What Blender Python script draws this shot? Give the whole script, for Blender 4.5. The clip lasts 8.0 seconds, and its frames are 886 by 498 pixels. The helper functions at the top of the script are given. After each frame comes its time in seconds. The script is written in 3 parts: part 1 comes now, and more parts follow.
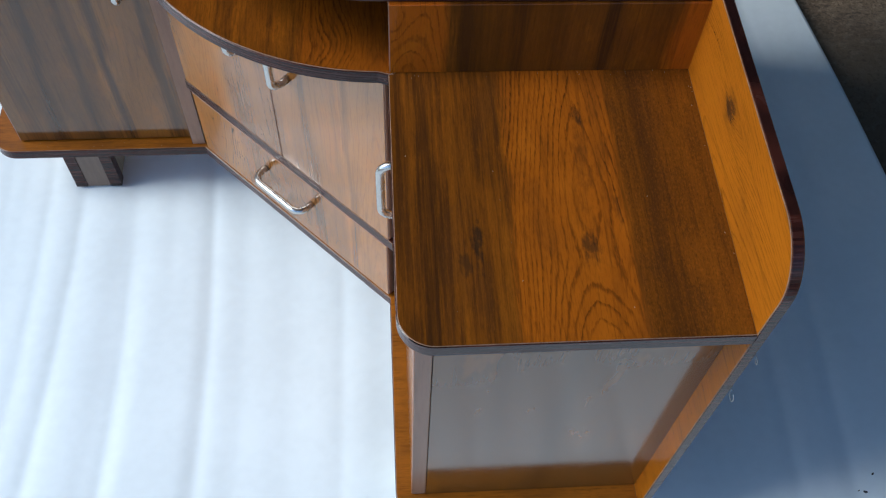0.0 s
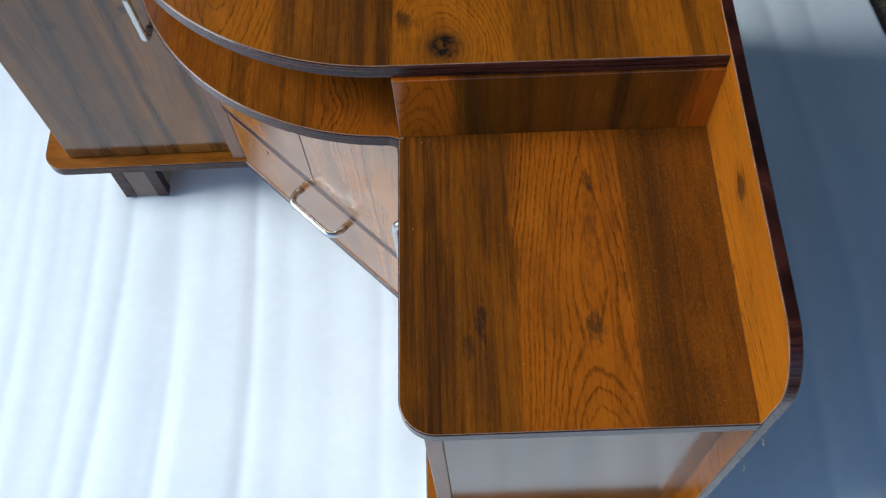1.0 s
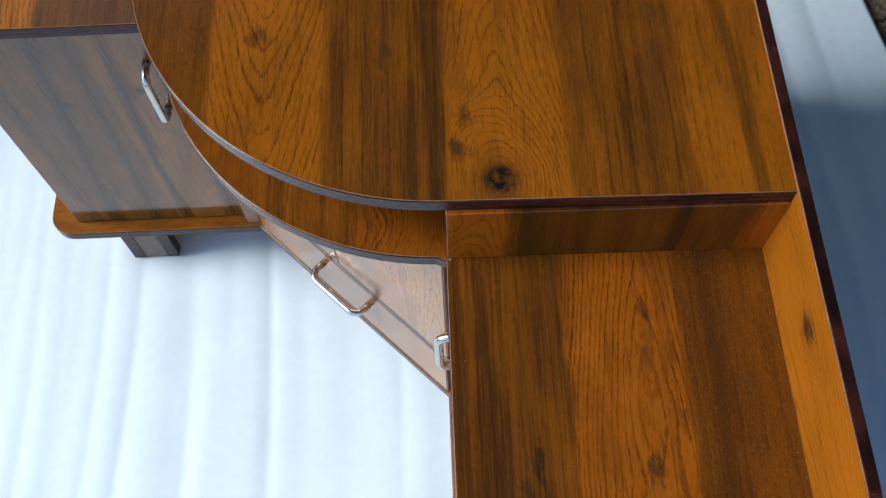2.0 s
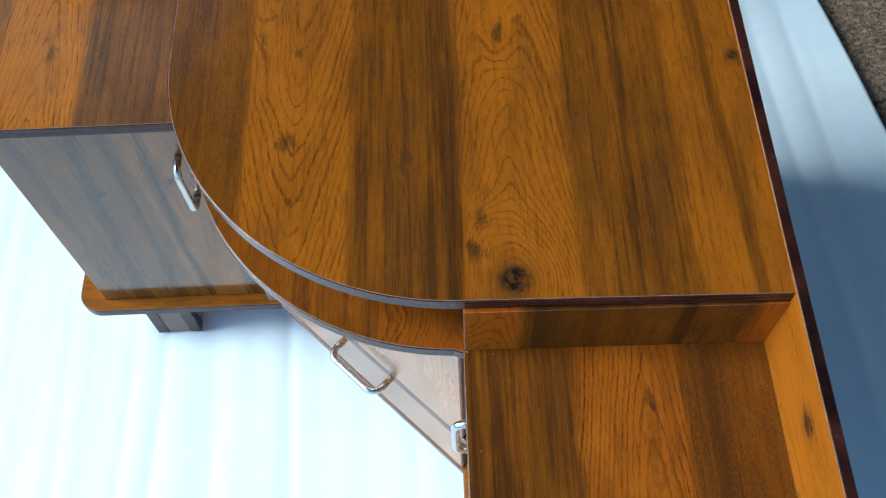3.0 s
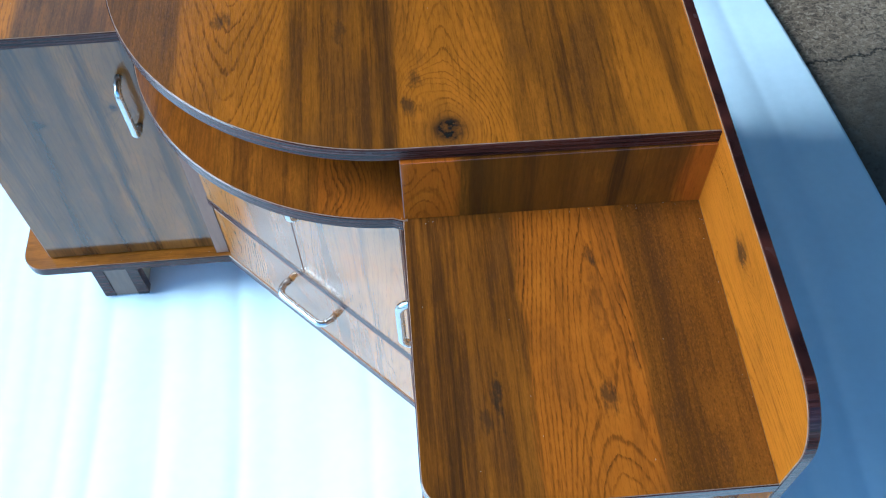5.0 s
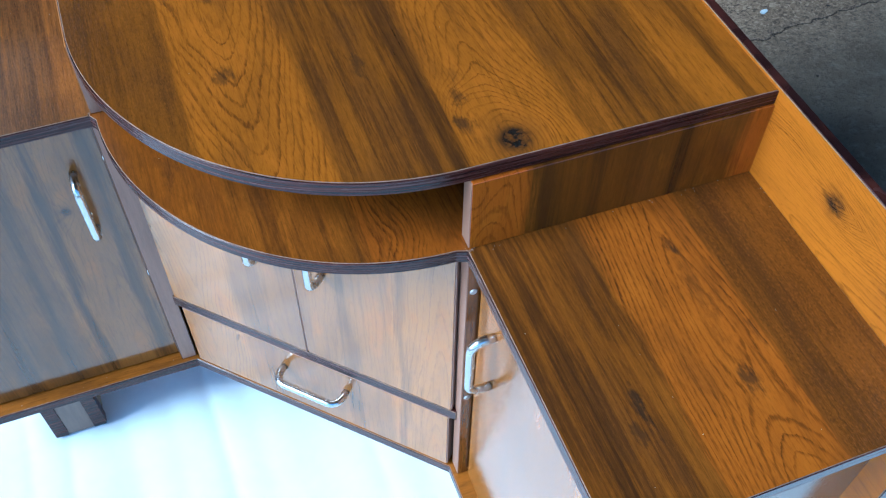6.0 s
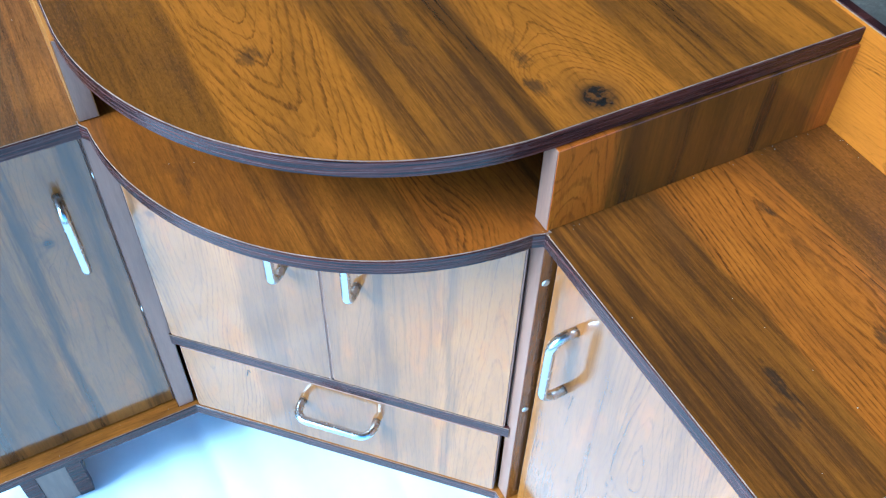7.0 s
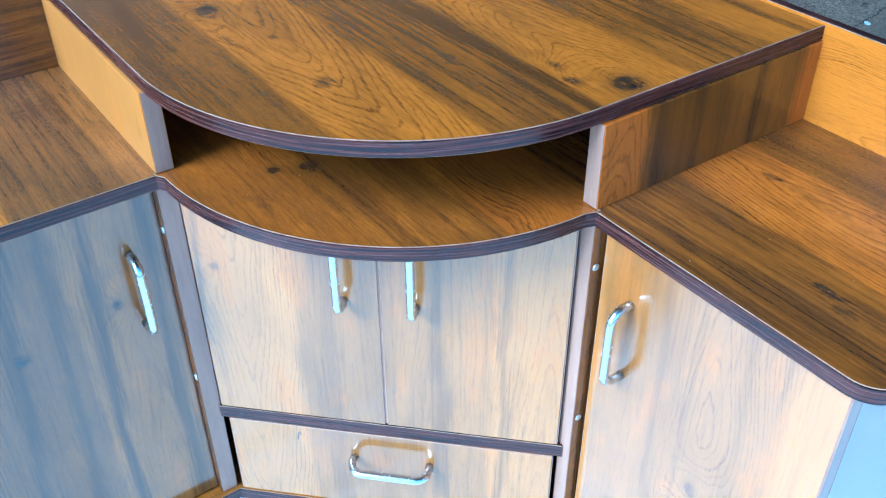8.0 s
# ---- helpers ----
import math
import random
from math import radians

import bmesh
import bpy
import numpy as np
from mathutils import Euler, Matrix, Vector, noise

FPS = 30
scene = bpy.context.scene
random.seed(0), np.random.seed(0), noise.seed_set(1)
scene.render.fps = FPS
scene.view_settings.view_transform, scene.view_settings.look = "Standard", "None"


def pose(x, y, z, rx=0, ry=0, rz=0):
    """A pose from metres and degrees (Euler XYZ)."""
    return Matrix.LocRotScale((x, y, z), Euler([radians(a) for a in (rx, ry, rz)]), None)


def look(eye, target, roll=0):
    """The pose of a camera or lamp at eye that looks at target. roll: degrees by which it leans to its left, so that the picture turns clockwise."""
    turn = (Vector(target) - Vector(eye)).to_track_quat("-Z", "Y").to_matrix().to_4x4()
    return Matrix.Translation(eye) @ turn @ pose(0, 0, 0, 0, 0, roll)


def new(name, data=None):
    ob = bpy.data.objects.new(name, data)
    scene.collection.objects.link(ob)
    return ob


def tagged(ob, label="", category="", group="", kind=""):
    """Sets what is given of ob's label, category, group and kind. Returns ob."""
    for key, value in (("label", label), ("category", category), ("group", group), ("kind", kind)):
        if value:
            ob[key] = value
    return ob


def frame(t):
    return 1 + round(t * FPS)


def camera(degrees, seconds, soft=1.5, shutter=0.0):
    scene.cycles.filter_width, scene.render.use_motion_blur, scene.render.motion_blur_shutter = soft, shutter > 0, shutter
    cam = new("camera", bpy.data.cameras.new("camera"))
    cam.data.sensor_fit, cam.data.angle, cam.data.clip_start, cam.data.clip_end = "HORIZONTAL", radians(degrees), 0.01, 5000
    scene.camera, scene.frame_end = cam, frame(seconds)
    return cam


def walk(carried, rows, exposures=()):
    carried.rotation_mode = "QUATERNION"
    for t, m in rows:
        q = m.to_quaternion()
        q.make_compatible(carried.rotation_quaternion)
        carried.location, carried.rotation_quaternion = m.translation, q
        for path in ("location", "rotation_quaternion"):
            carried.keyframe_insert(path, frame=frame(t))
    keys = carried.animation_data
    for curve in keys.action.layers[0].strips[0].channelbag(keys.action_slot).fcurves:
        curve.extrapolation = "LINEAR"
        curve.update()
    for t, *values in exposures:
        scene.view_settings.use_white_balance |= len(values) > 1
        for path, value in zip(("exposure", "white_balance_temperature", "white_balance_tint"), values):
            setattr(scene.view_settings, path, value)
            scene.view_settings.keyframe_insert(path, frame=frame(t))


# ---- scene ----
cam = camera(50.5, 8.0, soft=1.2)
PATH = [
    (0, (-0.307, -1.245, 1.283), (-0.192, -0.191, -0.412), 3.5),
    (0.2, (-0.295, -1.223, 1.299), (-0.193, -0.168, -0.398), 3.0),
    (0.5, (-0.264, -1.174, 1.331), (-0.185, -0.163, -0.393), 3.0),
    (0.8, (-0.242, -1.153, 1.351), (-0.201, -0.225, -0.42), 0.9),
    (1, (-0.234, -1.128, 1.357), (-0.296, -0.211, -0.42), -5.8),
    (1.2, (-0.232, -1.109, 1.354), (-0.295, -0.229, -0.441), -5.8),
    (1.5, (-0.247, -1.049, 1.353), (-0.29, -0.176, -0.446), -4.8),
    (1.7, (-0.273, -1.008, 1.367), (-0.287, -0.143, -0.436), -3.3),
    (2.8, (-0.317, -0.97, 1.458), (-0.324, -0.042, -0.314), -2.8),
    (3, (-0.306, -0.97, 1.463), (-0.332, -0.004, -0.288), -3.7),
    (3.2, (-0.3, -0.972, 1.471), (-0.328, 0.044, -0.251), -4.2),
    (3.5, (-0.288, -0.986, 1.476), (-0.29, 0.109, -0.197), -3.5),
    (3.8, (-0.267, -1.019, 1.476), (-0.278, 0.104, -0.179), -3.6),
    (4, (-0.263, -1.034, 1.471), (-0.264, 0.072, -0.196), -3.6),
    (4.2, (-0.249, -1.068, 1.448), (-0.254, 0.033, -0.221), -4.3),
    (4.5, (-0.245, -1.125, 1.416), (-0.245, -0.025, -0.255), -3.3),
    (4.7, (-0.25, -1.159, 1.397), (-0.243, -0.063, -0.276), -2.6),
    (5.8, (-0.487, -1.107, 1.28), (-0.117, 0.008, -0.338), 0.4),
    (6, (-0.52, -1.1, 1.271), (-0.071, 0.055, -0.298), 1.0),
    (6.2, (-0.544, -1.085, 1.246), (-0.056, 0.052, -0.326), 2.3),
    (6.5, (-0.569, -1.043, 1.196), (-0.044, 0.096, -0.362), 1.6),
    (6.8, (-0.604, -1.028, 1.162), (-0.05, 0.175, -0.337), -1.7),
    (7, (-0.625, -1.012, 1.155), (0.011, 0.13, -0.358), 1.7),
    (7.2, (-0.667, -1.03, 1.145), (0.048, 0.177, -0.28), 1.7),
    (7.5, (-0.769, -1.05, 1.139), (-0.039, 0.246, -0.198), -2.3),
    (7.7, (-0.812, -1.077, 1.107), (0.035, 0.249, -0.128), -1.6),
    (8, (-0.837, -1.105, 1.078), (0.098, 0.197, -0.118), -0.3),
]
EXPOSURES = [(0, 0.41, 5280, 6), (0.5, 0.51, 5280, 6), (1.7, 0.51, 5280, 6), (2.8, 0.86, 4980, -2), (3.0, 0.94, 4840, -3), (3.5, 1.34, 4170, -5), (4.0, 1.54, 3940, -7),
             (4.2, 1.43, 4130, -9), (4.7, 1.27, 4170, -8), (5.8, 1.21, 4150, -3), (6.5, 1.49, 3980, -4), (7.0, 1.67, 3760, -8), (8, 1.99, 3520, -11)]
walk(cam, [(t, look(eye, target, roll)) for t, eye, target, roll in PATH], EXPOSURES)

# ---- daylight: an open side of an assumed shed, soft high light from there, sky around ----
SUN_AZ, SUN_EL = math.atan2(0.03, -1.0), radians(40)
world = bpy.data.worlds.new("sky")
scene.world = world
world.use_nodes = True
wn = world.node_tree.nodes
sky = wn.new("ShaderNodeTexSky")
sky.sky_type, sky.sun_disc = "NISHITA", False
sky.sun_elevation, sky.sun_rotation = SUN_EL, math.pi / 2 - SUN_AZ
world.node_tree.links.new(sky.outputs[0], wn["Background"].inputs[0])
wn["Background"].inputs[1].default_value = 0.15
sun = new("sun", bpy.data.lights.new("sun", "SUN"))
sun.data.energy, sun.data.angle, sun.data.color = 2.5, radians(27), (1.0, 0.86, 0.70)
way = Vector((math.cos(SUN_AZ) * math.cos(SUN_EL), math.sin(SUN_AZ) * math.cos(SUN_EL), math.sin(SUN_EL)))
sun.matrix_world = look(way * 5, (0, 0, 0))


# ---- materials ----
class Net:
    """A material's node tree, with short calls for its nodes."""

    def __init__(self, name, rough=0.5, metal=0.0, spec=0.5):
        self.mat = bpy.data.materials.new(name)
        self.mat.use_nodes = True
        self.t = self.mat.node_tree
        self.bsdf = self.t.nodes["Principled BSDF"]
        self.bsdf.inputs["Roughness"].default_value = rough
        self.bsdf.inputs["Metallic"].default_value = metal
        self.bsdf.inputs["Specular IOR Level"].default_value = spec

    def put(self, socket, value):
        if isinstance(value, bpy.types.NodeSocket):
            self.t.links.new(value, socket)
        elif value is not None:
            socket.default_value = value

    def m(self, op, a, b=None, c=None, clamp=False):
        n = self.t.nodes.new("ShaderNodeMath")
        n.operation, n.use_clamp = op, clamp
        for s, v in zip(n.inputs, (a, b, c)):
            self.put(s, v)
        return n.outputs[0]

    def step(self, v, lo, hi, a=0.0, b=1.0):
        n = self.t.nodes.new("ShaderNodeMapRange")
        n.interpolation_type = "SMOOTHSTEP"
        for s, w in zip(n.inputs, (v, lo, hi, a, b)):
            self.put(s, w)
        return n.outputs[0]

    def vec(self, x, y, z=0.0):
        n = self.t.nodes.new("ShaderNodeCombineXYZ")
        for s, v in zip(n.inputs, (x, y, z)):
            self.put(s, v)
        return n.outputs[0]

    def noise(self, vector, scale=1.0, detail=2.0, rough=0.5, distort=0.0):
        n = self.t.nodes.new("ShaderNodeTexNoise")
        self.put(n.inputs["Vector"], vector)
        n.inputs["Scale"].default_value, n.inputs["Detail"].default_value = scale, detail
        n.inputs["Roughness"].default_value, n.inputs["Distortion"].default_value = rough, distort
        return n.outputs["Fac"]

    def hash(self, value):
        n = self.t.nodes.new("ShaderNodeTexWhiteNoise")
        n.noise_dimensions = "1D"
        self.put(n.inputs["W"], value)
        return n.outputs["Value"]

    def ramp(self, fac, stops, kind="LINEAR"):
        n = self.t.nodes.new("ShaderNodeValToRGB")
        n.color_ramp.interpolation = kind
        e = n.color_ramp.elements
        while len(e) < len(stops):
            e.new(0.5)
        for k, (p, c) in enumerate(stops):
            e[k].position = p
            e[k].color = (*c, 1) if len(c) == 3 else c
        self.put(n.inputs[0], fac)
        return n.outputs[0]

    def mix(self, fac, a, b, kind="MIX"):
        n = self.t.nodes.new("ShaderNodeMix")
        n.data_type, n.blend_type = "RGBA", kind
        for s, v in zip((n.inputs[0], n.inputs[6], n.inputs[7]), (fac, a, b)):
            self.put(s, (*v, 1) if isinstance(v, tuple) and len(v) == 3 else v)
        return n.outputs[2]

    def coords(self):
        n = self.t.nodes.new("ShaderNodeTexCoord")
        s = self.t.nodes.new("ShaderNodeSeparateXYZ")
        self.t.links.new(n.outputs["Object"], s.inputs[0])
        return s.outputs[0], s.outputs[1], s.outputs[2]

    def bump(self, height, strength, distance):
        n = self.t.nodes.new("ShaderNodeBump")
        n.inputs["Strength"].default_value, n.inputs["Distance"].default_value = strength, distance
        self.put(n.inputs["Height"], height)
        self.put(self.bsdf.inputs["Normal"], n.outputs[0])

    def color(self, value):
        self.put(self.bsdf.inputs["Base Color"], (*value, 1) if isinstance(value, tuple) else value)


BAND = 0.109          # width of one printed plank
TAN, UMBER = (0.375, 0.148, 0.022), (0.131, 0.054, 0.012)      # the paler sheet of the doors
PALE_ORANGE = (0.425, 0.138, 0.0032)
ORANGE, BROWN, DARK = (0.325, 0.0895, 0.0028), (0.122, 0.0395, 0.0036), (0.0305, 0.0130, 0.0046)
AMBER, OLIVE = (0.320, 0.0990, 0.0026), (0.131, 0.0430, 0.0032)   # the high top


def laminate(name, across, along, first, planks, seed, knots=(), stripes=(), smudges=(), rough=0.13, spec=0.65, ior=1.53, lines=1.0, flat=0.0, dense=1.0, orange=ORANGE, brown=BROWN):
    """Printed wood laminate. across, along: 'x', 'y', 'z' or 'd' (the diagonal front). first: where the first printed plank begins.
    planks: (tone from 0 dark to 1 orange, strength of the yearly rings, of the long streaks, of the flecks, where the heart lies from -1 to 1, rings climbed per metre).
    knots: (across, along, radius, rings that close round it, darkness); stripes: (across, along, half width, strength, slant);
    smudges: (across, along, half width, half length, strength). flat: how far the print is calmed."""
    n = Net(name, rough, 0.0, spec)
    n.bsdf.inputs["IOR"].default_value = ior
    x, y, z = n.coords()
    d = n.m("MULTIPLY", n.m("SUBTRACT", x, y), 0.70711)
    pick = {"x": x, "y": y, "z": z, "d": d}
    u, v = pick[across], pick[along]

    def field(su, sv, shift, detail=2.0, roughness=0.5):
        return n.noise(n.vec(n.m("MULTIPLY", u, su), n.m("MULTIPLY", v, sv), seed * 1.7 + shift), 1.0, detail, roughness)

    def centred(f, amount):
        return n.m("MULTIPLY", n.m("SUBTRACT", f, 0.5), amount)

    def split(color):
        k = n.t.nodes.new("ShaderNodeSeparateColor")
        n.put(k.inputs[0], color)
        return k.outputs[0], k.outputs[1], k.outputs[2]

    # which plank, and its character
    thread = field(240.0, 14.0, 11.0, 3.0, 0.6)
    place = n.m("DIVIDE", n.m("SUBTRACT", u, first), BAND)
    index = n.m("FLOOR", place)
    count = len(planks)
    ragged = n.m("DIVIDE", n.m("ADD", n.m("ADD", place, centred(thread, 0.14)), centred(field(60.0, 11.0, 12.0), 0.10)), count)
    soft = [(k / count + e, p[0:3]) for k, p in enumerate(planks) for e in ((0.0,) if k == 0 else (0.05 / count, )) + (0.95 / count,)]
    tone, ringed, streaky = split(n.ramp(ragged, soft))
    tone = n.m("ADD", tone, centred(field(11.0, 3.5, 13.0, 2.0), 0.5 - 0.35 * flat), clamp=True)
    fleck, heart, climb = split(n.ramp(n.m("DIVIDE", place, count), [(k / count, (p[3], p[4] * 0.5 + 0.5, p[5] / 80.0 + 0.5)) for k, p in enumerate(planks)], "CONSTANT"))
    climb = n.m("MULTIPLY", n.m("SUBTRACT", climb, 0.5), 80.0)
    inside = n.m("MULTIPLY", n.m("SUBTRACT", n.m("SUBTRACT", place, index), heart), BAND)
    # yearly rings: nested arches that run out into close parallel lines, bent round the knots
    uo = n.m("ADD", inside, centred(field(6.0, 4.0, 1.0, 2.0), 0.030))
    side = n.m("ABSOLUTE", uo)
    rings = n.m("ADD", n.m("MULTIPLY", n.m("MULTIPLY", uo, uo), 1150.0 * dense), n.m("MULTIPLY", n.m("SQRT", n.m("ADD", n.m("MULTIPLY", uo, uo), 0.00004)), 105.0 * dense))
    rings = n.m("ADD", rings, n.m("MULTIPLY", v, climb))
    rings = n.m("ADD", rings, n.m("MULTIPLY", n.hash(n.m("ADD", index, seed * 7.31 + 0.5)), 9.0))
    rings = n.m("ADD", rings, centred(field(16.0, 6.0, 2.0, 2.0), 2.0))
    rings = n.m("ADD", rings, centred(field(75.0, 13.0, 3.0, 3.0, 0.6), 0.7))
    rings = n.m("ADD", rings, centred(field(330.0, 60.0, 15.0, 2.0, 0.6), 0.35))
    spot, close, halo = 0.0, 0.0, 0.0
    for ku, kv, kr, kl, kd, reach, stretch in knots:
        bend = centred(n.noise(n.vec(u, v, seed + ku * 9), 0.45 / kr, 2.0), kr * 0.7)
        du = n.m("ADD", n.m("SUBTRACT", u, ku), bend)
        dv = n.m("SUBTRACT", n.m("SUBTRACT", v, kv), bend)
        far = n.m("ADD", n.m("MULTIPLY", du, du), n.m("MULTIPLY", n.m("MULTIPLY", dv, dv), 1.0 / stretch ** 2))
        hill = n.m("EXPONENT", n.m("MULTIPLY", far, -1.0 / (2 * reach ** 2)))
        rings = n.m("ADD", rings, n.m("MULTIPLY", hill, kl))
        close = n.m("MAXIMUM", close, n.m("MULTIPLY", hill, min(1.0, abs(kl) * 0.2)))
        if kd:
            core = n.m("SQRT", n.m("ADD", n.m("MULTIPLY", du, du), n.m("MULTIPLY", n.m("MULTIPLY", dv, dv), 0.75)))
            core = n.m("ADD", core, centred(n.noise(n.vec(u, v, seed), 0.8 / kr, 2.0, 0.5), kr * 0.7))
            spot = n.m("MAXIMUM", spot, n.step(core, kr * 0.35, kr * 1.0, kd, 0.0))
            halo = n.m("MAXIMUM", halo, n.step(core, kr * 0.5, kr * 1.9, kd * 0.38, 0.0))
    width = n.m("MULTIPLY", n.m("ADD", n.m("MULTIPLY", side, 2300.0), 85.0), 0.0021)
    width = n.m("MINIMUM", n.m("ADD", n.m("MAXIMUM", width, 0.16), n.m("MULTIPLY", close, 0.22)), 0.46)
    # some years are broad, some narrow
    rings = n.m("ADD", rings, centred(n.noise(n.vec(n.m("MULTIPLY", rings, 0.55), index, seed), 1.0, 2.0, 0.6), 1.8))
    fall = n.m("FRACT", rings)
    front = n.m("DIVIDE", n.m("SUBTRACT", 1.0, fall), width)
    ring = n.m("MULTIPLY", n.step(front, 1.25, 0.45), n.step(front, 0.0, 0.25))
    ring = n.m("MULTIPLY", ring, n.m("ADD", 0.55, n.m("MULTIPLY", n.hash(n.m("ADD", n.m("FLOOR", rings), index)), 0.45)))
    ring = n.m("MULTIPLY", ring, n.step(field(20.0, 7.0, 4.0), 0.32, 0.56, 0.36, 1.0))
    pore = n.step(field(480.0, 85.0, 9.0, 2.0, 0.6), 0.40, 0.56)
    ring = n.m("MULTIPLY", ring, n.m("ADD", 0.42, n.m("MULTIPLY", pore, 0.58)))
    # streaks of the dark planks, flecks, fine grain
    broad, slim, cloud = field(62.0, 1.8, 5.0, 3.0, 0.6), field(190.0, 6.0, 6.0, 4.0, 0.68), field(26.0, 9.0, 7.0, 4.0, 0.6)
    band = n.m("ADD", n.m("MULTIPLY", broad, 0.45), n.m("MULTIPLY", slim, 0.55))
    mottle = field(640.0, 260.0, 8.0, 3.0, 0.75)
    grain = field(760.0, 95.0, 10.0, 3.0, 0.7)
    dim = n.m("SUBTRACT", 1.0, tone)
    base = n.ramp(tone, [(0.0, tuple(c * 0.78 for c in brown)), (0.4, tuple(c * 1.1 for c in brown)), (1.0, orange)])
    calm = 1.0 - flat
    base = n.mix(n.m("MULTIPLY", n.step(band, 0.48, 0.64), n.m("MULTIPLY", streaky, 0.72 * calm)), base, (0.225, 0.075, 0.005))
    base = n.mix(n.m("MULTIPLY", n.step(band, 0.53, 0.37), n.m("MULTIPLY", streaky, 0.78 * calm)), base, DARK)
    base = n.mix(n.m("MULTIPLY", n.step(cloud, 0.47, 0.66), n.m("ADD", 0.24 * calm, n.m("MULTIPLY", dim, 0.20 * calm))), base, (0.052, 0.022, 0.008))
    base = n.mix(n.m("MULTIPLY", n.step(cloud, 0.47, 0.34), n.m("MULTIPLY", tone, 0.40)), base, (0.40, 0.122, 0.005))
    line = n.m("MULTIPLY", n.m("MULTIPLY", ring, n.m("MAXIMUM", ringed, close)), 0.92 * lines)
    base = n.mix(line, base, n.mix(tone, (0.026, 0.012, 0.005), (0.078, 0.0215, 0.003)))
    base = n.mix(n.m("MULTIPLY", n.step(slim, 0.46, 0.34), n.m("ADD", 0.20 * lines + 0.05 * flat, n.m("MULTIPLY", streaky, 0.25 * calm))), base, (0.060, 0.022, 0.005))
    base = n.mix(n.m("MULTIPLY", n.step(mottle, 0.52, 0.66), n.m("MULTIPLY", fleck, 0.38)), base, (0.25, 0.076, 0.008))
    base = n.mix(n.m("MULTIPLY", n.step(mottle, 0.47, 0.34), n.m("MULTIPLY", fleck, 0.45)), base, DARK)
    base = n.mix(n.step(grain, 0.50, 0.68, 0.0, 0.22 * calm + 0.02), base, (0.036, 0.014, 0.004))
    base = n.mix(n.m("MULTIPLY", n.step(grain, 0.46, 0.32, 0.0, 0.16 * calm), n.m("ADD", 0.3, n.m("MULTIPLY", tone, 0.7))), base, (0.40, 0.128, 0.008))
    fibre = n.step(field(330.0, 22.0, 16.0, 3.0, 0.65), 0.55, 0.68, 0.0, 0.38 * calm)
    base = n.mix(fibre, base, (0.058, 0.0195, 0.004))
    for su, sv, sw, ss, slant in stripes:
        off = n.m("SUBTRACT", n.m("SUBTRACT", u, su), n.m("MULTIPLY", n.m("SUBTRACT", v, sv), slant))
        off = n.m("ABSOLUTE", n.m("ADD", off, centred(field(4.0, 6.0, su * 20), 0.022)))
        off = n.m("ADD", off, centred(slim, sw * 2.2))
        base = n.mix(n.step(off, 0.0, sw, ss, 0.0), base, DARK)
    for su, sv, sw, sl, ss in smudges:
        du, dv = n.m("DIVIDE", n.m("SUBTRACT", u, su), sw), n.m("DIVIDE", n.m("SUBTRACT", v, sv), sl)
        off = n.m("SQRT", n.m("ADD", n.m("MULTIPLY", du, du), n.m("MULTIPLY", dv, dv)))
        off = n.m("ADD", off, centred(field(150.0, 60.0, 14.0, 3.0, 0.7), 3.0))
        off = n.m("ADD", off, centred(slim, 1.6))
        base = n.mix(n.step(off, 0.1, 1.1, ss, 0.0), base, (0.026, 0.015, 0.008))
    if knots:
        base = n.mix(halo, base, (0.075, 0.030, 0.008))
        base = n.mix(n.m("MULTIPLY", spot, n.step(n.noise(n.vec(u, v, seed), 85.0, 3.0, 0.65), 0.38, 0.60, 0.42, 1.0)), base, (0.011, 0.009, 0.007))
    n.color(base)
    if flat < 0.9:
        n.bump(n.m("ADD", n.m("MULTIPLY", pore, -0.6), n.m("MULTIPLY", n.noise(n.vec(x, y, z), 28.0, 2.0), 3.0)), 0.12 * (1.0 - 0.8 * flat), 0.0008)
    n.put(n.bsdf.inputs["Roughness"], n.m("ADD", rough - 0.04, n.m("MULTIPLY", cloud, 0.08)))
    return n.mat


def plain(name, base, rough, metal=0.0, spec=0.5, grain=(30.0, 30.0, 30.0), vary=0.35, relief=0.0, depth=0.001):
    """A plain surface with uneven colour at two scales."""
    n = Net(name, rough, metal, spec)
    x, y, z = n.coords()
    p = n.vec(n.m("MULTIPLY", x, grain[0]), n.m("MULTIPLY", y, grain[1]), n.m("MULTIPLY", z, grain[2]))
    a, b = n.noise(p, 1.0, 3.0), n.noise(p, 7.0, 3.0)
    f = n.m("ADD", n.m("MULTIPLY", a, 0.6), n.m("MULTIPLY", b, 0.4))
    low, high = tuple(c * (1 - vary) for c in base), tuple(min(1.0, c * (1 + vary)) for c in base)
    n.color(n.mix(n.step(f, 0.3, 0.7), low, high))
    n.put(n.bsdf.inputs["Roughness"], n.step(b, 0.2, 0.8, rough * 0.85, rough * 1.15))
    if relief:
        n.bump(f, relief, depth)
    return n.mat


